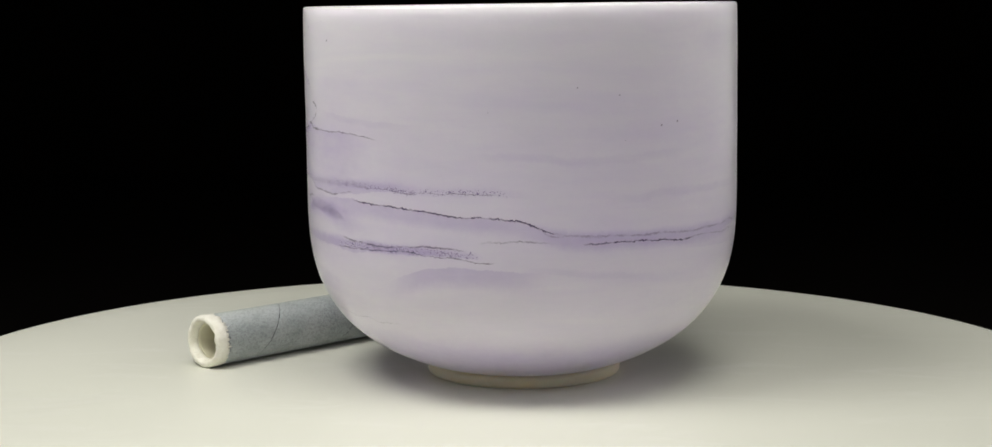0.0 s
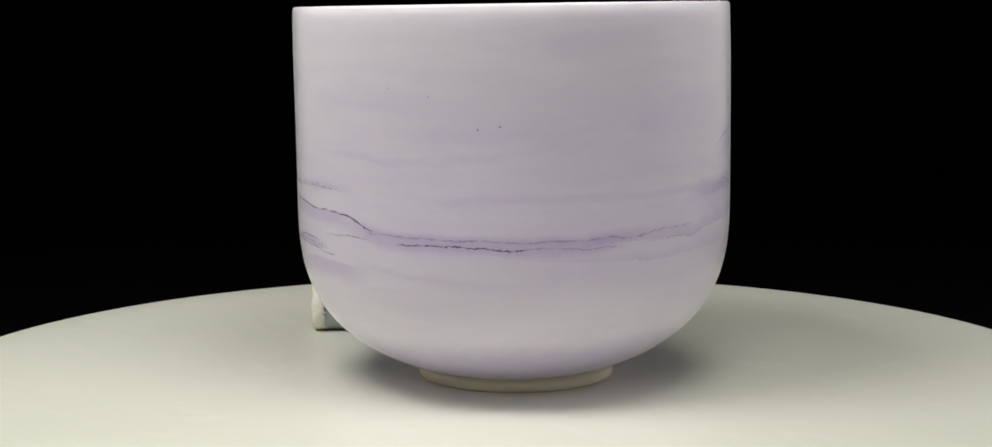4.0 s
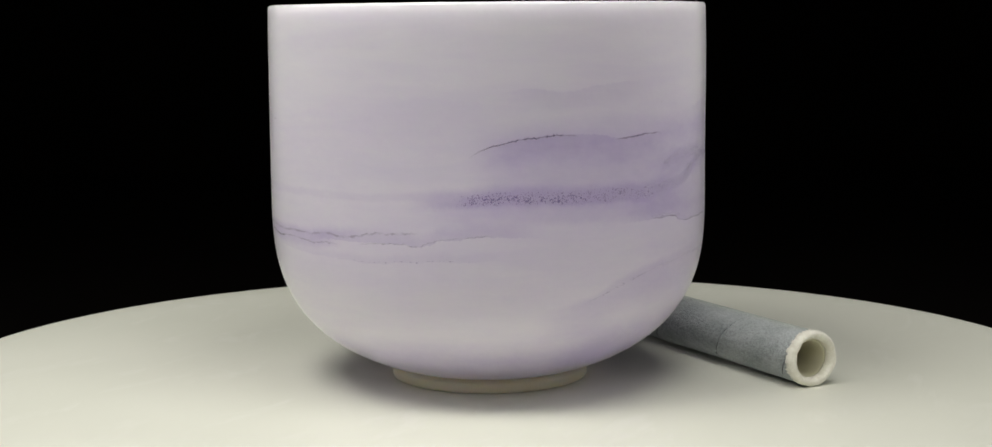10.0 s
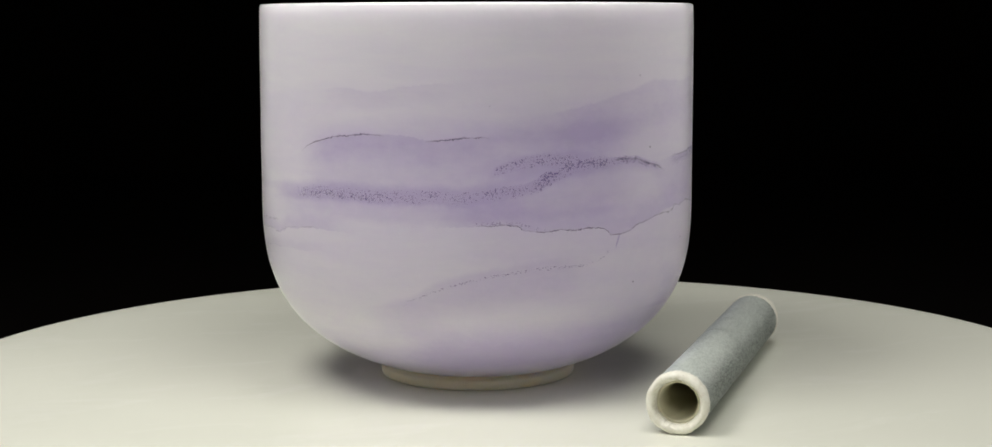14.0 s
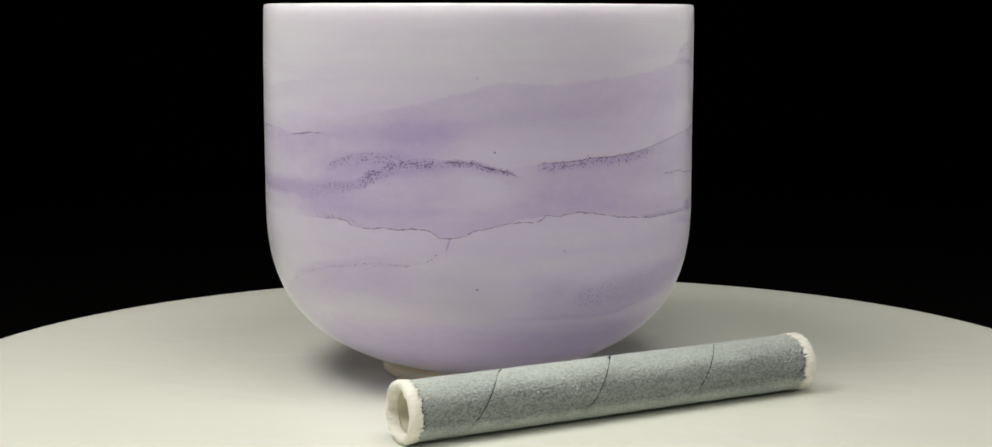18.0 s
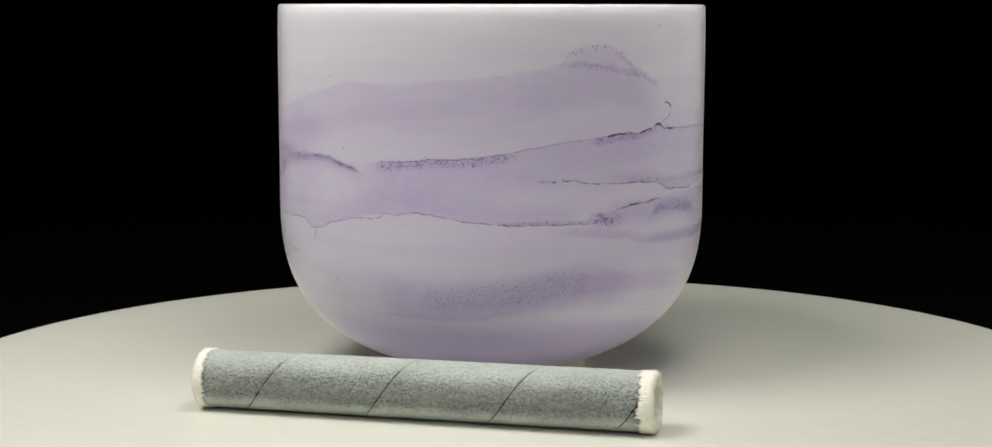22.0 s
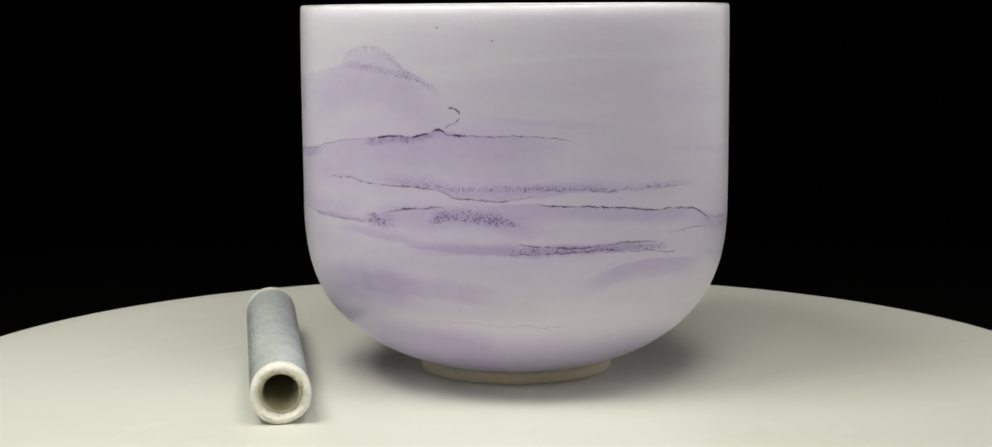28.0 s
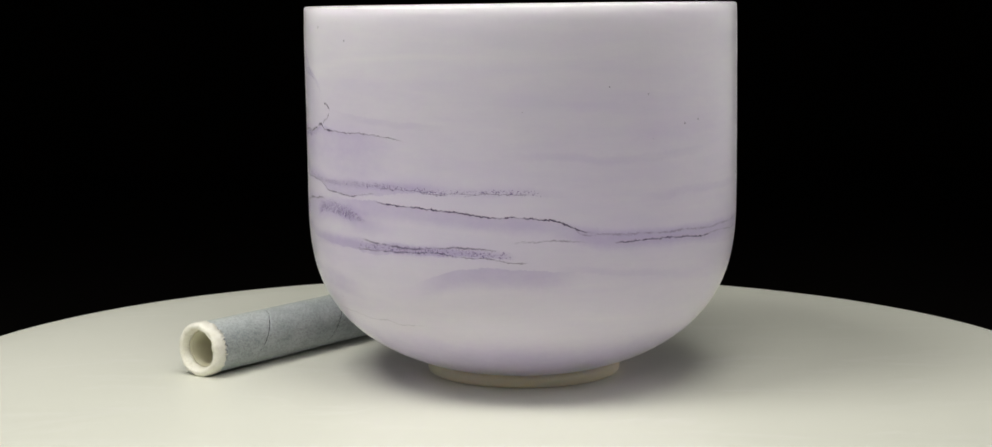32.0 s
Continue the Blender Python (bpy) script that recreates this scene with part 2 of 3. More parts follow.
vein("dotted line", 0.6, 0.8, 0.75, 0.6, [(44.4, 44.4), (49.9, 49.9), (55.7, 53.5), (61.8, 56.7), (68.6, 59.2), (75.6, 61.5), (83.2, 62.5), (92, 62.9), (96.5, 65.4), (100.4, 70.3)])
vein("dotted wash", 5.0, 20, 0.28, 0.0, [(30.1, 41.3), (44.4, 44.4), (55.7, 53.5), (68.6, 59.2), (83.2, 62.5), (96.7, 62.5)])
vein("upper faint", 7.0, 8.0, 0.12, 0.0, [(-45.1, 153.1), (-32.2, 154.6), (-17.3, 156.1), (-1.1, 157.4)])
vein("twig hook", 1.6, 1.6, 1.0, 0.1, [(100.7, 69), (101.1, 71), (101.5, 72.6), (101.9, 74.1)])
vein("loop fill", 9.0, 15.0, 0.15, 0.0, [(153.1, 134.2), (160.8, 137.1), (169.5, 139), (178.5, 139.8), (188, 136.7), (197.3, 132.4), (202.6, 128.8)])
vein("low pair upper line", 0.25, 0.35, 0.4, 0.1, [(220.2, 95.9), (224.4, 95.6), (232.4, 95), (242, 94), (244.5, 94.6), (249.4, 94.1), (252.5, 94.8), (259.6, 94.2), (265.1, 94.2)])

vein("band between", 9.0, 7.0, 0.26, 0.0, [(2, 86), (30, 86), (60, 86), (90, 88), (112, 90)])
# Rim glow put into the colour: lilac dims the body, the rim stays white.
vein("lilac below rim glow", 62.0, 100.0, 0.24, 0.0, [(-90, 99), (0, 97), (90, 101), (180, 100), (270, 99)])
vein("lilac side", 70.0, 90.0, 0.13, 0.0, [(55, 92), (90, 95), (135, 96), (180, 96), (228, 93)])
vein("bottom veil", 17, 15.0, 0.45, 0.0, [(40, 24), (90, 26), (130, 26), (180, 24), (215, 20)])
# Violet of the stone at the foot, deepened in colour by the shade there.
vein("foot wash and shade", 24, 12.0, 0.68, 0.0, [(-90, 11), (0, 10), (90, 13), (180, 14), (270, 11)])

# small dark inclusions, by angle and height
SPECKS = ((-98.5, 128.1), (-77.3, 137.8), (-49.4, 122.2), (-65.1, 115.4), (-66.6, 134.3), (-54.6, 121.0), (67.7, 129.5), (108.3, 141.1), (112.5, 110.5), (124.5, 92.3), (130.0, 68.6), (108.3, 52.8), (161.5, 131.5), (136.0, 108.3), (212.2, 157.3), (209.1, 165.3), (202.5, 43.8), (198.6, 162.8), (154.0, 141.9))


def band_group():
    """Where a height lies against a curve: full on it, fading over Up above and Down below, and towards the ends."""
    gr = bpy.data.node_groups.new("mineral_band", "ShaderNodeTree")
    for name in ("Along", "Offset", "Up", "Down", "Fade", "Strength"):
        gr.interface.new_socket(name, in_out="INPUT", socket_type="NodeSocketFloat")
    gr.interface.new_socket("Amount", in_out="OUTPUT", socket_type="NodeSocketFloat")
    i, o = gr.nodes.new("NodeGroupInput"), gr.nodes.new("NodeGroupOutput")
    over = ramp(gr, i.outputs["Offset"], calc(gr, "MULTIPLY", i.outputs["Up"], 0.3), i.outputs["Up"], 1.0, 0.0, True)
    under = ramp(gr, calc(gr, "MULTIPLY", i.outputs["Offset"], -1.0), calc(gr, "MULTIPLY", i.outputs["Down"], 0.3), i.outputs["Down"], 1.0, 0.0, True)
    start = ramp(gr, i.outputs["Along"], 0.0, i.outputs["Fade"], 0.0, 1.0, True)
    end = ramp(gr, i.outputs["Along"], 1.0, calc(gr, "SUBTRACT", 1.0, i.outputs["Fade"]), 0.0, 1.0, True)
    m = calc(gr, "MULTIPLY", calc(gr, "MULTIPLY", over, under), calc(gr, "MULTIPLY", start, end))
    gr.links.new(calc(gr, "MULTIPLY", m, i.outputs["Strength"]), o.inputs[0])
    return gr


BAND = band_group()


def reaches(u, span, lo, hi):
    """Whether the angles from u on over span meet those from lo to hi."""
    return any(u + 360 * k < hi + 3 and u + 360 * k + span > lo - 3 for k in (-2, -1, 0, 1, 2))


def frosted_quartz(sector_lo, sector_hi):
    """The bowl's stone over one sector of angles; the pattern runs on unbroken from sector to sector."""
    m, nt, bsdf = material("frosted_quartz")
    place = node(nt, "ShaderNodeTexCoord").outputs["Object"]
    xyz = node(nt, "ShaderNodeSeparateXYZ", {0: place})
    angle = calc(nt, "MULTIPLY", calc(nt, "ARCTAN2", xyz.outputs[1], xyz.outputs[0]), 180 / math.pi)
    slow = calc(nt, "SUBTRACT", grain(nt, place, 90, 2), 0.5)
    fine = calc(nt, "SUBTRACT", grain(nt, place, 640, 3, 0.7), 0.5)
    mm = calc(nt, "MULTIPLY", xyz.outputs[2], 1000.0)
    wavy = calc(nt, "MULTIPLY_ADD", fine, 1.9, calc(nt, "MULTIPLY_ADD", slow, 2.2, mm))
    loose = calc(nt, "MULTIPLY_ADD", fine, 2.6, calc(nt, "MULTIPLY_ADD", slow, 2.2, mm))
    speckle = grain(nt, stretched(nt, place, 1, 1, 1.1), 1250, 2, 0.65, 0.2)
    patchy = ramp(nt, grain(nt, stretched(nt, place, 1, 1, 1.8), 170, 3, 0.6), 0.30, 0.70, 0.9, 1.1)
    broken = ramp(nt, grain(nt, place, 260, 2, 0.6), 0.34, 0.58, 0.2, 1.2)
    pigment = {"wash": calc(nt, "MULTIPLY", slow, 0.0), "grain": calc(nt, "MULTIPLY", loose, 0.0), "mark": calc(nt, "MULTIPLY", fine, 0.0)}

    def lay(kind, amount):
        pigment[kind] = calc(nt, "ADD", pigment[kind], amount)

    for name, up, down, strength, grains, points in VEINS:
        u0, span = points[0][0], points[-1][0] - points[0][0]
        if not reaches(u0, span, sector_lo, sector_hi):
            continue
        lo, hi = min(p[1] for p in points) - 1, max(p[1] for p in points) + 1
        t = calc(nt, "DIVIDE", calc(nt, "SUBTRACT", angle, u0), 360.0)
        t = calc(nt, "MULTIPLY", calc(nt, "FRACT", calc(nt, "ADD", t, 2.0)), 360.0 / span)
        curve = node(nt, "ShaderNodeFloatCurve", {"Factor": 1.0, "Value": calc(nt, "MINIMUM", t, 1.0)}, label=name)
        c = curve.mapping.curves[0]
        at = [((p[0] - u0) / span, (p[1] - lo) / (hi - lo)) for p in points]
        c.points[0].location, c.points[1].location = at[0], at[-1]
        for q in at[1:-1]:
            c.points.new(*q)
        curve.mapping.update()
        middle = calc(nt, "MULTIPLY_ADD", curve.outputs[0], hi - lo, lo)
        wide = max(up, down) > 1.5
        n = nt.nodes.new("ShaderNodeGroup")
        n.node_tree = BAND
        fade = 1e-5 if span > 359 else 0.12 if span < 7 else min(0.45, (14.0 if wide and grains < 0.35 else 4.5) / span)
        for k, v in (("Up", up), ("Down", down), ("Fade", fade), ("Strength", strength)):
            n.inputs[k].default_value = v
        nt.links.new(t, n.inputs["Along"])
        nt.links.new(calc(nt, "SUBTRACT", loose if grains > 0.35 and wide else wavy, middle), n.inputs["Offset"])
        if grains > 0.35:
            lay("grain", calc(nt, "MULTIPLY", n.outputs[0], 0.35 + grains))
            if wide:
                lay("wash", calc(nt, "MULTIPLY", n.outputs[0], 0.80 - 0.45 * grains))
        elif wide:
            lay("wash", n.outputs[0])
        else:
            lay("mark", calc(nt, "MULTIPLY", n.outputs[0], broken))
    for k, (u, z) in enumerate(SPECKS):
        if not reaches(u, 0, sector_lo, sector_hi):
            continue
        side = calc(nt, "MULTIPLY", calc(nt, "SUBTRACT", angle, u - 360 * round(u / 360)), 1.73)
        rise = calc(nt, "SUBTRACT", mm, z)
        far = calc(nt, "MULTIPLY_ADD", side, side, calc(nt, "MULTIPLY", rise, rise))
        size = 0.24 + 0.09 * (k % 3)
        lay("mark", ramp(nt, far, 0.2 * size * size, 1.6 * size * size, 0.35 + 0.25 * (k % 3), 0.0))

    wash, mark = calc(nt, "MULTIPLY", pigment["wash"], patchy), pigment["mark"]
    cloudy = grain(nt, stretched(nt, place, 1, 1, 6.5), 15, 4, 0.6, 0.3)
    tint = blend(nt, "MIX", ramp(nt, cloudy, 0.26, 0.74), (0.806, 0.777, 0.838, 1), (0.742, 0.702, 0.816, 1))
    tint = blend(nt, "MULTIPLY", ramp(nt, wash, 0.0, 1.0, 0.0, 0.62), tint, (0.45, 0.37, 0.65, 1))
    clump = ramp(nt, grain(nt, place, 230, 2, 0.6), 0.32, 0.68, 0.35, 1.45)
    close = calc(nt, "MULTIPLY_ADD", calc(nt, "MINIMUM", calc(nt, "MULTIPLY", pigment["grain"], clump), 1.1), 0.14, speckle)
    dots = calc(nt, "MULTIPLY", ramp(nt, close, 0.605, 0.70), ramp(nt, pigment["grain"], 0.0, 0.25))
    tint = blend(nt, "MULTIPLY", calc(nt, "MULTIPLY", dots, 0.84), tint, (0.32, 0.26, 0.45, 1))
    tint = blend(nt, "MULTIPLY", ramp(nt, mark, 0.0, 1.0, 0.0, 0.97), tint, (0.10, 0.07, 0.15, 1))
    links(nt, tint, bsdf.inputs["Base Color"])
    bsdf.inputs["Roughness"].default_value = 1.0
    bsdf.inputs["Specular IOR Level"].default_value = 0.0
    bsdf.inputs["Subsurface Weight"].default_value = 1.0
    bsdf.inputs["Subsurface Radius"].default_value = (1.0, 0.92, 1.0)
    bsdf.inputs["Subsurface Scale"].default_value = 0.022
    skin = bump(nt, fine, 0.00004, 0.35, bump(nt, slow, 0.0004, 0.25))
    skin = bump(nt, dots, 0.0005, 0.5, skin)
    links(nt, skin, bsdf.inputs["Normal"])
    glow = node(nt, "ShaderNodeBsdfTranslucent", {"Color": tint})
    body = node(nt, "ShaderNodeMixShader", {0: 0.10, 1: bsdf.outputs[0], 2: glow.outputs[0]})
    gloss = node(nt, "ShaderNodeBsdfGlossy", {"Color": (1, 1, 1, 1), "Roughness": 0.33, "Normal": skin})
    facing = node(nt, "ShaderNodeFresnel", {"IOR": 1.46, "Normal": skin})
    mixed = node(nt, "ShaderNodeMixShader", {0: facing.outputs[0], 1: body.outputs[0], 2: gloss.outputs[0]})
    links(nt, mixed.outputs[0], nt.nodes["Material Output"].inputs["Surface"])
    return m


SECTORS = 8
quartz = [frosted_quartz(360 / SECTORS * k, 360 / SECTORS * (k + 1)) for k in range(SECTORS)]

# -- white laminate with faint rubbed streaks --
laminate, LT, LB = material("white_laminate")
l_place = node(LT, "ShaderNodeTexCoord").outputs["Object"]
rub = ramp(LT, grain(LT, stretched(LT, l_place, 1, 2.6, 1), 14, 4, 0.6, 0.8), 0.56, 0.70)
soil = grain(LT, l_place, 5, 3)
l_col = blend(LT, "MIX", ramp(LT, soil, 0.3, 0.7), (0.715, 0.73, 0.635, 1), (0.755, 0.765, 0.675, 1))
l_col = blend(LT, "MIX", ramp(LT, rub, 0.0, 1.0, 0.0, 0.35), l_col, (0.80, 0.81, 0.73, 1))
links(LT, l_col, LB.inputs["Base Color"])
links(LT, ramp(LT, rub, 0.0, 1.0, 0.40, 0.30), LB.inputs["Roughness"])
LB.inputs["Specular IOR Level"].default_value = 0.4
links(LT, bump(LT, grain(LT, l_place, 900, 2), 0.00002, 0.3), LB.inputs["Normal"])

# -- cream silicone --
silicone, ST, SB = material("cream_silicone")
s_place = node(ST, "ShaderNodeTexCoord").outputs["Object"]
links(ST, blend(ST, "MIX", grain(ST, s_place, 60, 3), (0.97, 0.80, 0.60, 1), (0.98, 0.86, 0.70, 1)), SB.inputs["Base Color"])
SB.inputs["Roughness"].default_value = 0.35
SB.inputs["Subsurface Weight"].default_value = 0.7
SB.inputs["Subsurface Radius"].default_value = (1.0, 0.8, 0.55)
SB.inputs["Subsurface Scale"].default_value = 0.004

# -- grey suede: pebbled along one side with relief shade put into the colour, smooth over the top, darker on the other side --
suede, WT, WB = material("grey_suede")
w_place = node(WT, "ShaderNodeTexCoord").outputs["Object"]
w_xyz = node(WT, "ShaderNodeSeparateXYZ", {0: w_place})
w_wave = calc(WT, "MULTIPLY_ADD", grain(WT, w_place, 60, 3), 0.008, -0.004)
w_up = calc(WT, "ADD", w_xyz.outputs[2], w_wave)
w_back = ramp(WT, calc(WT, "ADD", w_xyz.outputs[1], w_wave), -0.003, 0.007, 0.0, 1.0, True)
belt = calc(WT, "MULTIPLY", ramp(WT, w_up, -0.0085, -0.0040, 0.0, 1.0, True), ramp(WT, w_up, 0.0035, 0.0115, 1.0, 0.0, True))
belt = calc(WT, "MULTIPLY", belt, ramp(WT, w_back, 0.0, 1.0, 1.0, 0.25))
belt = calc(WT, "MULTIPLY", belt, ramp(WT, grain(WT, w_place, 130, 3, 0.6), 0.32, 0.60, 0.55, 1.0))
wrinkle = grain(WT, stretched(WT, w_place, 0.70, 1, 1), 1100, 2, 0.6, 0.5)
pebble = ramp(WT, wrinkle, 0.40, 0.56, 0.0, 1.0, True)
nap = grain(WT, w_place, 2600, 2)
cloud = ramp(WT, grain(WT, stretched(WT, w_place, 0.5, 1, 1), 110, 4, 0.65), 0.3, 0.7)
pale = blend(WT, "MIX", cloud, (0.48, 0.525, 0.485, 1), (0.58, 0.63, 0.58, 1))
blue = blend(WT, "MIX", cloud, (0.42, 0.465, 0.465, 1), (0.60, 0.645, 0.64, 1))
hide = blend(WT, "MIX", w_back, pale, blue)
hide = blend(WT, "MULTIPLY", ramp(WT, nap, 0.35, 0.65, 0.30, 0.0), hide, (0.45, 0.45, 0.45, 1))
# Pits between the pebbles darkened in colour, as shade of the relief.
hide = blend(WT, "MULTIPLY", calc(WT, "MULTIPLY", calc(WT, "SUBTRACT", 1.0, pebble), calc(WT, "MULTIPLY_ADD", belt, 0.24, 0.24)), hide, (0.22, 0.23, 0.23, 1))
scuff = ramp(WT, grain(WT, stretched(WT, w_place, 0.45, 1, 1), 150, 3, 0.6), 0.68, 0.76, 0.0, 0.30)
hide = blend(WT, "MIX", scuff, hide, (0.17, 0.18, 0.18, 1))
links(WT, hide, WB.inputs["Base Color"])
WB.inputs["Roughness"].default_value = 0.9
WB.inputs["Specular IOR Level"].default_value = 0.2
WB.inputs["Sheen Weight"].default_value = 0.1
w_high = calc(WT, "MULTIPLY", wrinkle, calc(WT, "MULTIPLY_ADD", belt, 0.9, 0.16))
links(WT, bump(WT, nap, 0.0001, 0.3, bump(WT, w_high, 0.0035, 1.0)), WB.inputs["Normal"])

# -- white gum of the mallet's ends, lumpy and chipped --
plaster, PT, PB = material("white_gum")
p_place = node(PT, "ShaderNodeTexCoord").outputs["Object"]
chips = grain(PT, p_place, 420, 4, 0.65, 0.6)
p_col = blend(PT, "MIX", ramp(PT, chips, 0.35, 0.6), (0.80, 0.78, 0.67, 1), (0.88, 0.87, 0.77, 1))
p_col = blend(PT, "MIX", ramp(PT, grain(PT, p_place, 900, 2), 0.70, 0.76, 0.0, 0.35), p_col, (0.35, 0.33, 0.27, 1))
links(PT, p_col, PB.inputs["Base Color"])
PB.inputs["Roughness"].default_value = 0.6
links(PT, bump(PT, chips, 0.0006, 0.45), PB.inputs["Normal"])

# -- bore of the mallet, and its dark core, coloured near-black as shade in the seams and collar gaps --
bore, BT, BB = material("yellowed_plastic")
b_place = node(BT, "ShaderNodeTexCoord").outputs["Object"]
links(BT, blend(BT, "MIX", grain(BT, b_place, 90, 3), (0.47, 0.45, 0.31, 1), (0.58, 0.56, 0.42, 1)), BB.inputs["Base Color"])
BB.inputs["Roughness"].default_value = 0.4
core_mat = plain("seam_shade_black", (0.02, 0.02, 0.02), 0.8, 0.2)

# -- black cloth --
cloth, CT, CB = material("black_cloth")
c_place = node(CT, "ShaderNodeTexCoord").outputs["Object"]
links(CT, blend(CT, "MIX", grain(CT, c_place, 6, 4), (0.0008, 0.0006, 0.0005, 1), (0.0022, 0.0015, 0.0011, 1)), CB.inputs["Base Color"])
CB.inputs["Roughness"].default_value = 1.0
CB.inputs["Specular IOR Level"].default_value = 0.02


# ---- mesh helpers ----
def mesh_object(name, bm, mat, smooth=True):
    me = bpy.data.meshes.new(name)
    bmesh.ops.recalc_face_normals(bm, faces=bm.faces)
    bm.to_mesh(me)
    bm.free()
    me.materials.append(mat)
    if smooth:
        for f in me.polygons:
            f.use_smooth = True
    return new(name, me)


def part(name, bm, mat, parent, label="", smooth=True):
    ob = mesh_object(name, bm, mat, smooth)
    ob.parent = parent
    return tagged(ob, label)


def revolve(profile, segments, shape=None):
    """A closed or open solid of revolution about z; shape(angle, r, z) may move each point."""
    bm = bmesh.new()
    rings = []
    for r, z in profile:
        if r < 1e-6:
            rings.append([bm.verts.new((0, 0, z))])
            continue
        ring = []
        for i in range(segments):
            a = 2 * math.pi * i / segments
            rr, zz = shape(a, r, z) if shape else (r, z)
            ring.append(bm.verts.new((rr * math.cos(a), rr * math.sin(a), zz)))
        rings.append(ring)
    for a, b in zip(rings, rings[1:]):
        for i in range(segments):
            j = (i + 1) % segments
            if len(a) == 1:
                bm.faces.new((a[0], b[i], b[j]))
            elif len(b) == 1:
                bm.faces.new((a[i], a[j], b[0]))
            else:
                bm.faces.new((a[i], a[j], b[j], b[i]))
    return bm


# ---- turntable ----
R_TABLE = 0.27693


def turntable():
    base = new("turntable")
    e = 0.0025
    prof = [(0, 0)] + [(R_TABLE * k / 12, 0) for k in range(1, 12)] + [(R_TABLE - e, 0)]
    prof += [(R_TABLE - e + e * math.sin(a), -e + e * math.cos(a)) for a in (0.4, 0.8, 1.2, 1.5708)]
    prof += [(R_TABLE, -0.016), (R_TABLE - 0.002, -0.018), (0, -0.018)]
    part("plate", revolve(prof, 192), laminate, base)
    part("pedestal", revolve([(0, -0.018), (0.09, -0.018), (0.09, -0.046), (0.086, -0.05), (0, -0.05)], 64), cloth, base)
    return tagged(base, "round white laminate turntable plate, slowly turning", "turntable")


# ---- bowl ----
R_BOWL, TOP = 0.0997, 0.1717


def bowl_radius(z):
    s = max(0.0, min(1.0, (0.08558 - z) / (0.08558 - 0.0004)))
    lip = 0.0004 * max(0.0, (z - 0.145) / (TOP - 0.145)) ** 2
    return (R_BOWL + 0.0015 * (z - 0.1) - lip) * max(0.0, 1 - s ** 2.884) ** (1 / 2.1406)


def singing_bowl():
    z0, w, e = 0.0056, 0.0065, 0.0013
    zs = [z0 + (TOP - e - z0) * (k / 90) ** 1.5 for k in range(91)]
    rb = bowl_radius(z0)
    prof = [(0, 0.0048), (rb * 0.4, 0.0049), (rb * 0.75, 0.0051), (rb * 0.93, 0.0053)]
    prof += [(bowl_radius(z), z) for z in zs]
    rt = bowl_radius(TOP)
    prof += [(rt - e + e * math.cos(a), TOP - e + e * math.sin(a)) for a in (0.4, 0.8, 1.2, 1.5708)]
    prof += [(rt - w + e - e * math.sin(a), TOP - e + e * math.cos(a)) for a in (0.0, 0.5, 1.0, 1.5708)]
    inner = [(bowl_radius(max(z - 0.0030, z0 + 0.0005)) - w, z) for z in zs[::-1] if 0.0125 < z < TOP - 0.004]
    prof += inner + [(inner[-1][0] * 0.75, 0.0102), (inner[-1][0] * 0.4, 0.0093), (0, 0.0090)]

    def uneven(a, r, z):
        n = noise.noise(Vector((math.cos(a) * 1.3, math.sin(a) * 1.3, z * 14)))
        return r + 0.00025 * n * min(1.0, r / 0.08), z

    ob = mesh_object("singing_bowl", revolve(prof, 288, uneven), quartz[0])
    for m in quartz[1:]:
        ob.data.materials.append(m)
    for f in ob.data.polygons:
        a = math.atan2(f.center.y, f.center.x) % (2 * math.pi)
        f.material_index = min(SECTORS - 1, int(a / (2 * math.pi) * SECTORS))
    return tagged(ob, "frosted white quartz singing bowl with lilac and violet mineral veins", "singing bowl")


def bowl_ring():
    ro, ri, h, e = 0.0453, 0.0365, 0.0068, 0.0011
    prof = [(ri + e, 0), (ro - e, 0), (ro - 0.3 * e, 0.3 * e), (ro, e), (ro + 0.0002, h - 0.0026), (ro, h - 0.0021), (ro - 0.0009, h - 0.0009), (ro - 0.0019, h - 0.0001), (ro - 0.0024, h),
            (ri + e, h), (ri, h - e), (ri, e), (ri + e, 0)]
    ob = mesh_object("rubber_ring", revolve(prof, 128), silicone)
    return tagged(ob, "cream translucent silicone ring under the bowl's foot", "ring")


# ---- mallet ----
A_END, B_END, R_MALLET = Vector((-0.14190, 0.00355, 0)), Vector((-0.00583, 0.14811, 0)), 0.01276
LENGTH = (A_END - B_END).length


def lay_along_x(bm):
    bmesh.ops.transform(bm, matrix=Matrix.Rotation(math.pi / 2, 4, "Y"), verts=bm.verts)
    return bm


def ragged(a, k):
    """How far the torn edge strays along the mallet at one angle round it."""
    c, d = math.cos(a), math.sin(a)
    n = 0.0008 * noise.noise(Vector((c * 5, d * 5, k))) + 0.0010 * noise.noise(Vector((c * 11, d * 11, k + 5)))
    return n + 0.0016 * noise.noise(Vector((c * 27, d * 27, k + 7))) + 0.0013 * noise.noise(Vector((c * 48, d * 48, k + 3)))


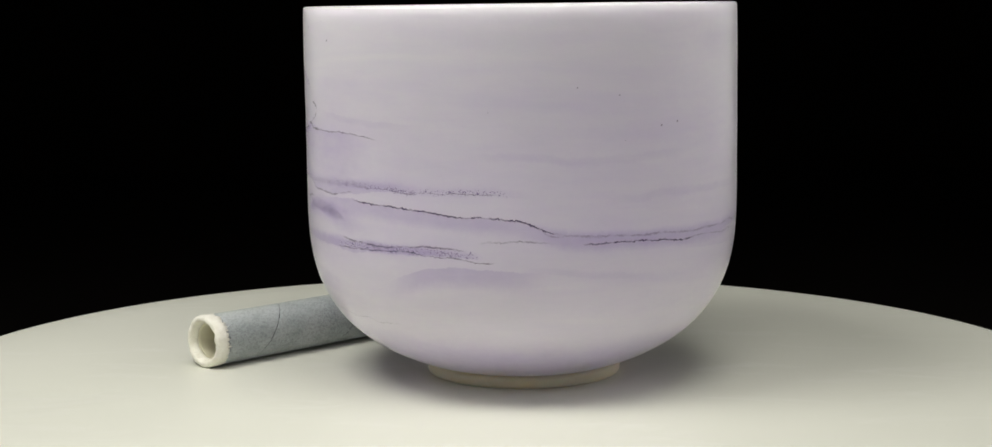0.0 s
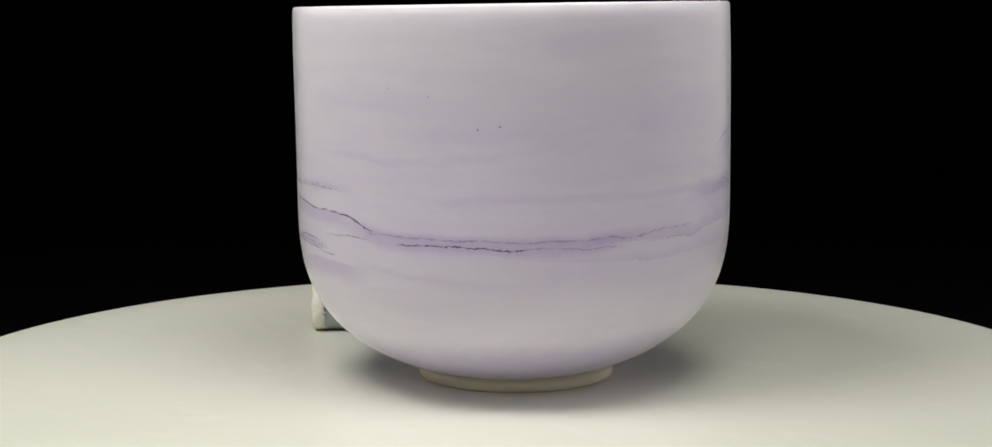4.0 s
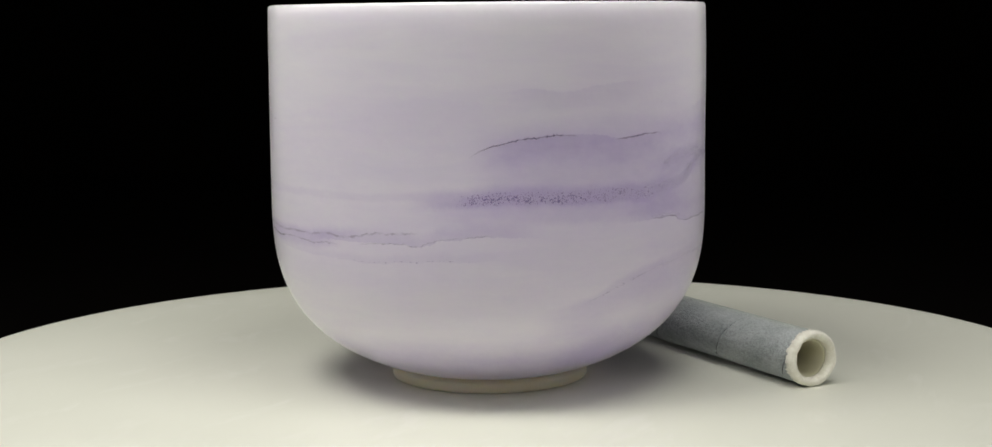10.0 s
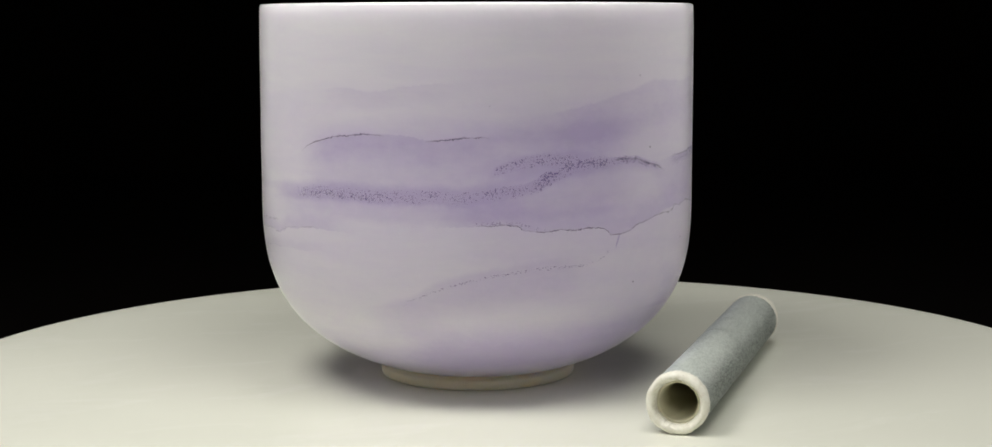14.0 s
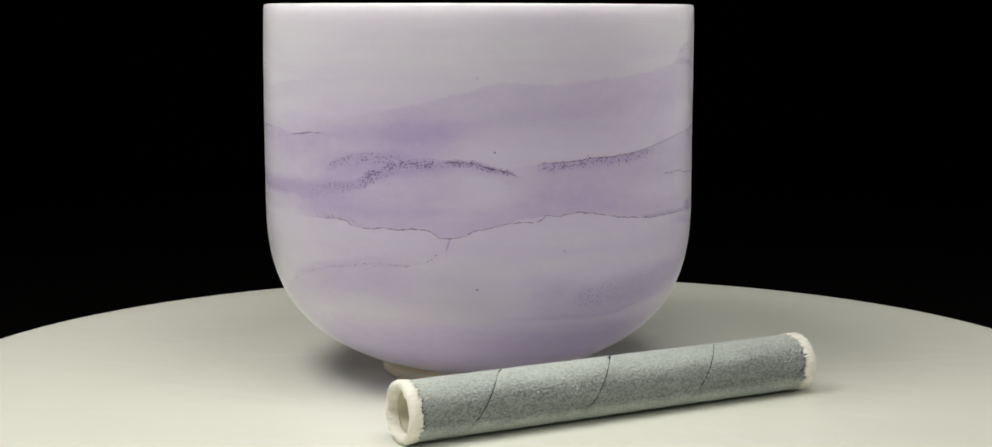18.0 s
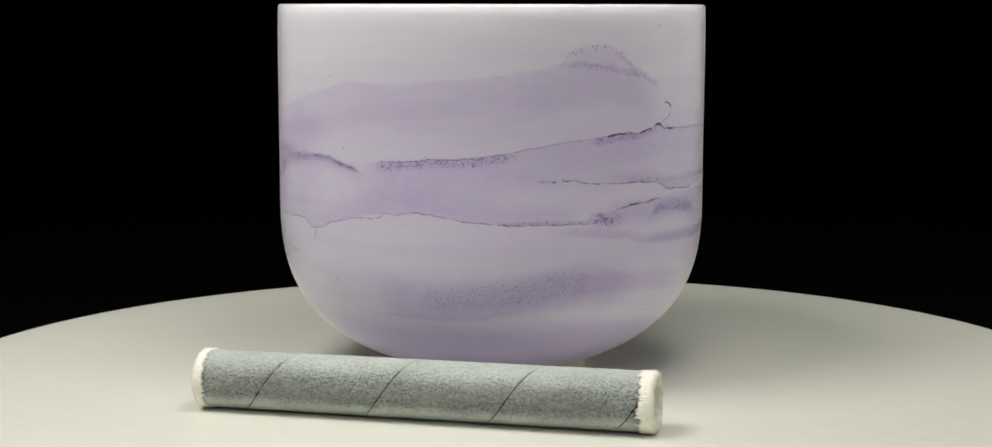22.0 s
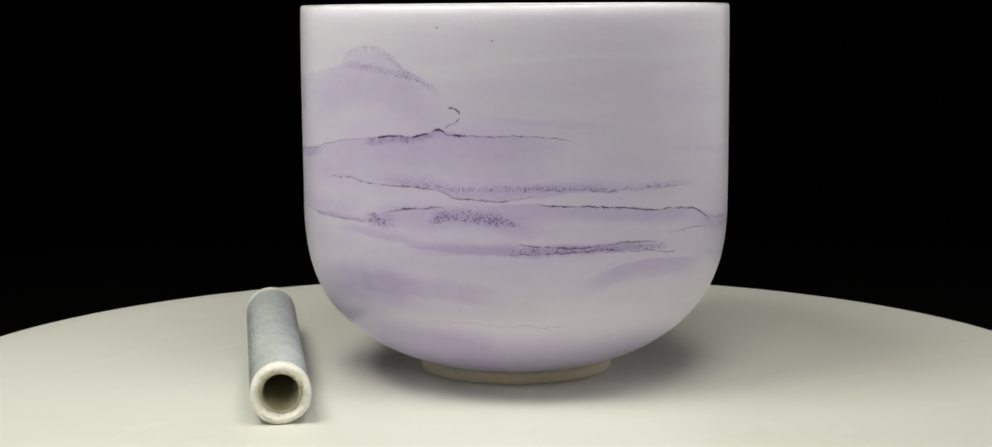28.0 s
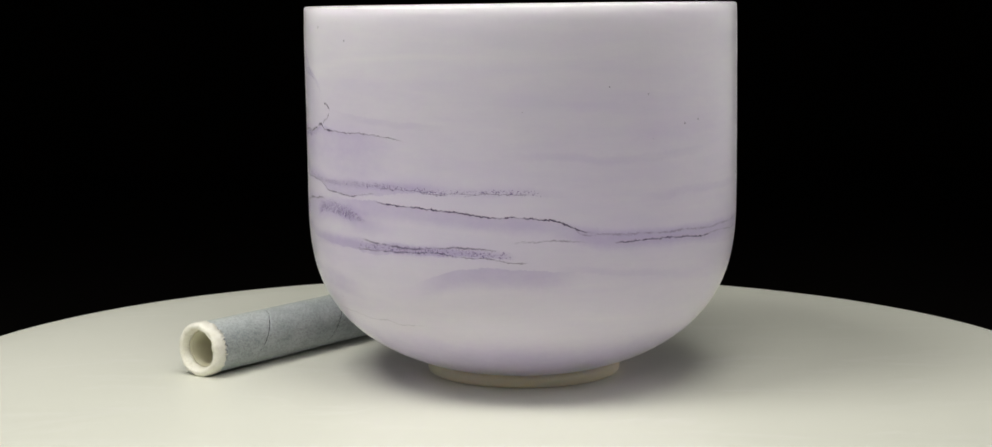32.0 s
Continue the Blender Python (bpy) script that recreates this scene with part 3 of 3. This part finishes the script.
def suede_strip(s_lo, s_hi):
    """One strip wound round the tube in a helix; its windings leave a narrow seam, its ends are cut ragged."""
    pitch, gap, seg, across = 0.0530, 0.00060, 256, 130
    bm = bmesh.new()

    def pebbled(a, s):
        """Wrinkled grain, raised along the pebbled side."""
        up, side = math.sin(a), math.cos(a)
        belt = max(0.0, min(1.0, (up + 0.62) / 0.3)) * max(0.0, min(1.0, (0.85 - up) / 0.55))
        belt *= 0.25 + 0.75 * max(0.0, min(1.0, (0.5 - side) / 0.7))
        p = Vector((s * 980, side * 16.5, up * 16.5))
        return 0.00046 * (0.10 + 0.90 * belt) * noise.noise(p) + 0.00034 * belt * noise.noise(p * 2.1)

    winds = int((s_hi - s_lo) / pitch) + 4
    rows = []
    for j in range(seg * winds + 1):
        turn = j / seg - 3
        a = -2 * math.pi * turn + radians(92)
        row = []
        lo, hi = s_lo - ragged(a, 3.0), s_hi + ragged(a, 17.0)
        if pitch * (turn + 1) < lo - pitch or pitch * turn > hi + pitch:
            continue
        for i in range(across + 1):
            f = i / across
            open_seam = gap * (1.0 if math.sin(a) < 0.75 else 0.45) * (0.75 + 0.9 * noise.noise(Vector((turn * 40, 3, 1))))
            if math.sin(a) > 0.985 and -1.06 < turn < -0.9:
                open_seam = gap * 3
            s = -0.0011 + pitch * turn + open_seam / 2 + f * (pitch - open_seam)
            edge = min(f, 1 - f) * pitch
            r = R_MALLET - 0.00040
            r -= 0.0004 * max(0.0, 1 - edge / 0.0005) ** 2
            out = 0 if lo < s < hi else 1
            s = min(max(s, lo), hi)
            r += pebbled(a, s)
            r -= 0.00012 * max(0.0, 1 - min(s - lo, hi - s) / 0.0006)
            row.append((bm.verts.new((s, r * math.cos(a), r * math.sin(a))), out))
        rows.append(row)
    for p, q in zip(rows, rows[1:]):
        for i in range(across):
            c = (p[i], p[i + 1], q[i + 1], q[i])
            if sum(v[1] for v in c) < 4:
                bm.faces.new([v[0] for v in c])
    bmesh.ops.delete(bm, geom=[v for v in bm.verts if not v.link_faces], context="VERTS")
    bmesh.ops.dissolve_degenerate(bm, dist=1e-6, edges=bm.edges)
    return bm


def rim_angle(a):
    """The angle round the mallet of a point turned about z and then laid along x (mirrored at the far end)."""
    y, z = math.sin(a), -math.cos(a)
    return math.atan2(z, y)


def end_rim(side, s_in, half, seed):
    """A lumpy white collar: outer skin, rounded lip, chipped face and the first of the bore."""
    ro, ri = R_MALLET, 0.0088
    prof = [(ro - 0.0012, s_in + 0.0001), (ro - 0.0003, s_in), (ro, s_in + 0.0003), (ro, half - 0.0016), (ro - 0.0003, half - 0.0009), (ro - 0.0009, half - 0.0003),
            (ro - 0.0013, half), (ri + 0.0016, half + 0.0001), (ri + 0.0012, half - 0.0004), (ri + 0.0006, half - 0.0014), (ri + 0.0002, half - 0.0030), (ri, half - 0.0048), (ri + 0.0006, half - 0.0052)]

    def lumpy(a, r, z):
        if z < s_in + 0.0005:
            return r + 0.0001 * noise.noise(Vector((a * 9, z * 900, seed))), z + ragged(rim_angle(a), seed)
        at = Vector((math.cos(a) * r, math.sin(a) * r, z)) * 230 + Vector((seed, 0, 0))
        n = noise.noise(at) + 0.7 * noise.noise(at * 2.3) + 0.8 * noise.noise(at * 5.1)
        low = 0.35 if math.sin(a) < -0.8 else 1.0
        inner = 1.0
        if r < ri + 0.0018:
            bite = max(0.0, noise.noise(Vector((math.cos(a) * 3.1, math.sin(a) * 3.1, seed))) - 0.05)
            inner = 1.7 + 2.6 * bite
        z += 0.0006 * noise.noise(Vector((math.cos(a) * 2.2, math.sin(a) * 2.2, seed + 4))) if z > half - 0.001 else 0.0
        return r + 0.00030 * n * low * inner, z + 0.00035 * noise.noise(at * 1.6 + Vector((7, 3, 1)))

    bm = revolve(prof, 256, lumpy)
    if side < 0:
        bmesh.ops.transform(bm, matrix=Matrix.Scale(-1, 4, (0, 0, 1)), verts=bm.verts)
    bm = lay_along_x(bm)
    return bm


def mallet():
    base = new("mallet")
    half = LENGTH / 2
    part("suede_wrap", suede_strip(-0.0940, 0.0925), suede, base, "grey suede strip wound in a helix, with dark seams")
    part("core", lay_along_x(revolve([(R_MALLET - 0.0012, -half + 0.0030), (R_MALLET - 0.0012, half - 0.0030)], 64)), core_mat, base, "dark core under the wrap, blackened for the shade in its seams")
    t = 0.0092
    tube = [(t, -half + 0.0046), (t - 0.0006, -half + 0.0040), (t - 0.0015, -half + 0.0046), (t - 0.0015, half - 0.0046), (t - 0.0006, half - 0.0040), (t, half - 0.0046)]
    part("inner_tube", lay_along_x(revolve(tube, 64)), bore, base, "yellowed plastic inner tube")
    part("end_rim", end_rim(-1, 0.09435, half, 3.0), plaster, base, "chipped white gum collar")
    part("end_rim", end_rim(1, 0.09285, half, 17.0), plaster, base, "chipped white gum collar")
    return tagged(base, "hollow mallet wrapped in grey suede with chipped white ends", "mallet")


# ---- room ----
def slab(name, x0, x1, y0, y1, z0, z1, mat, label, category):
    bm = bmesh.new()
    bmesh.ops.create_cube(bm, size=1, matrix=Matrix.LocRotScale(((x0 + x1) / 2, (y0 + y1) / 2, (z0 + z1) / 2), None, (x1 - x0, y1 - y0, z1 - z0)))
    return tagged(mesh_object(name, bm, mat, False), label, category, kind="structure")


slab("floor", -1.6, 1.6, -1.6, 1.6, -0.07, -0.05, cloth, "black cloth under the turntable", "floor")
slab("backdrop", -1.6, 1.6, 1.5, 1.6, -0.05, 1.8, cloth, "black cloth backdrop", "backdrop")
slab("wall_back", -1.6, 1.6, -1.6, -1.5, -0.05, 1.8, cloth, "dark wall", "wall")
slab("wall_left", -1.6, -1.5, -1.5, 1.5, -0.05, 1.8, cloth, "dark wall", "wall")
slab("wall_right", 1.5, 1.6, -1.5, 1.5, -0.05, 1.8, cloth, "dark wall", "wall")
slab("ceiling", -1.6, 1.6, -1.6, 1.6, 1.8, 1.9, cloth, "dark ceiling", "ceiling")

table, bowl, ring, stick = turntable(), singing_bowl(), bowl_ring(), mallet()


# ---- what turns ----
def motions():
    lean = Vector((-0.00671, -0.00529, 1)).normalized()
    tilt = Vector((0, 0, 1)).rotation_difference(lean).to_matrix().to_4x4()
    run = A_END - B_END
    lie = Matrix.Translation((A_END + B_END) / 2 + Vector((0, 0, R_MALLET))) @ Matrix.Rotation(math.atan2(run.y, run.x), 4, "Z")
    still = {
        table: Matrix.Translation((-0.00215, 0.00099, 0)),
        bowl: Matrix.Translation((0.01121, -0.00100, 0)) @ tilt,
        ring: Matrix.Translation((0.01121, -0.00100, 0.0)),
        stick: lie,
    }
    for ob, m in still.items():
        walk(ob, [(k / 2, Matrix.Rotation(radians(TURN * k / 2), 4, "Z") @ m) for k in range(65)])


motions()
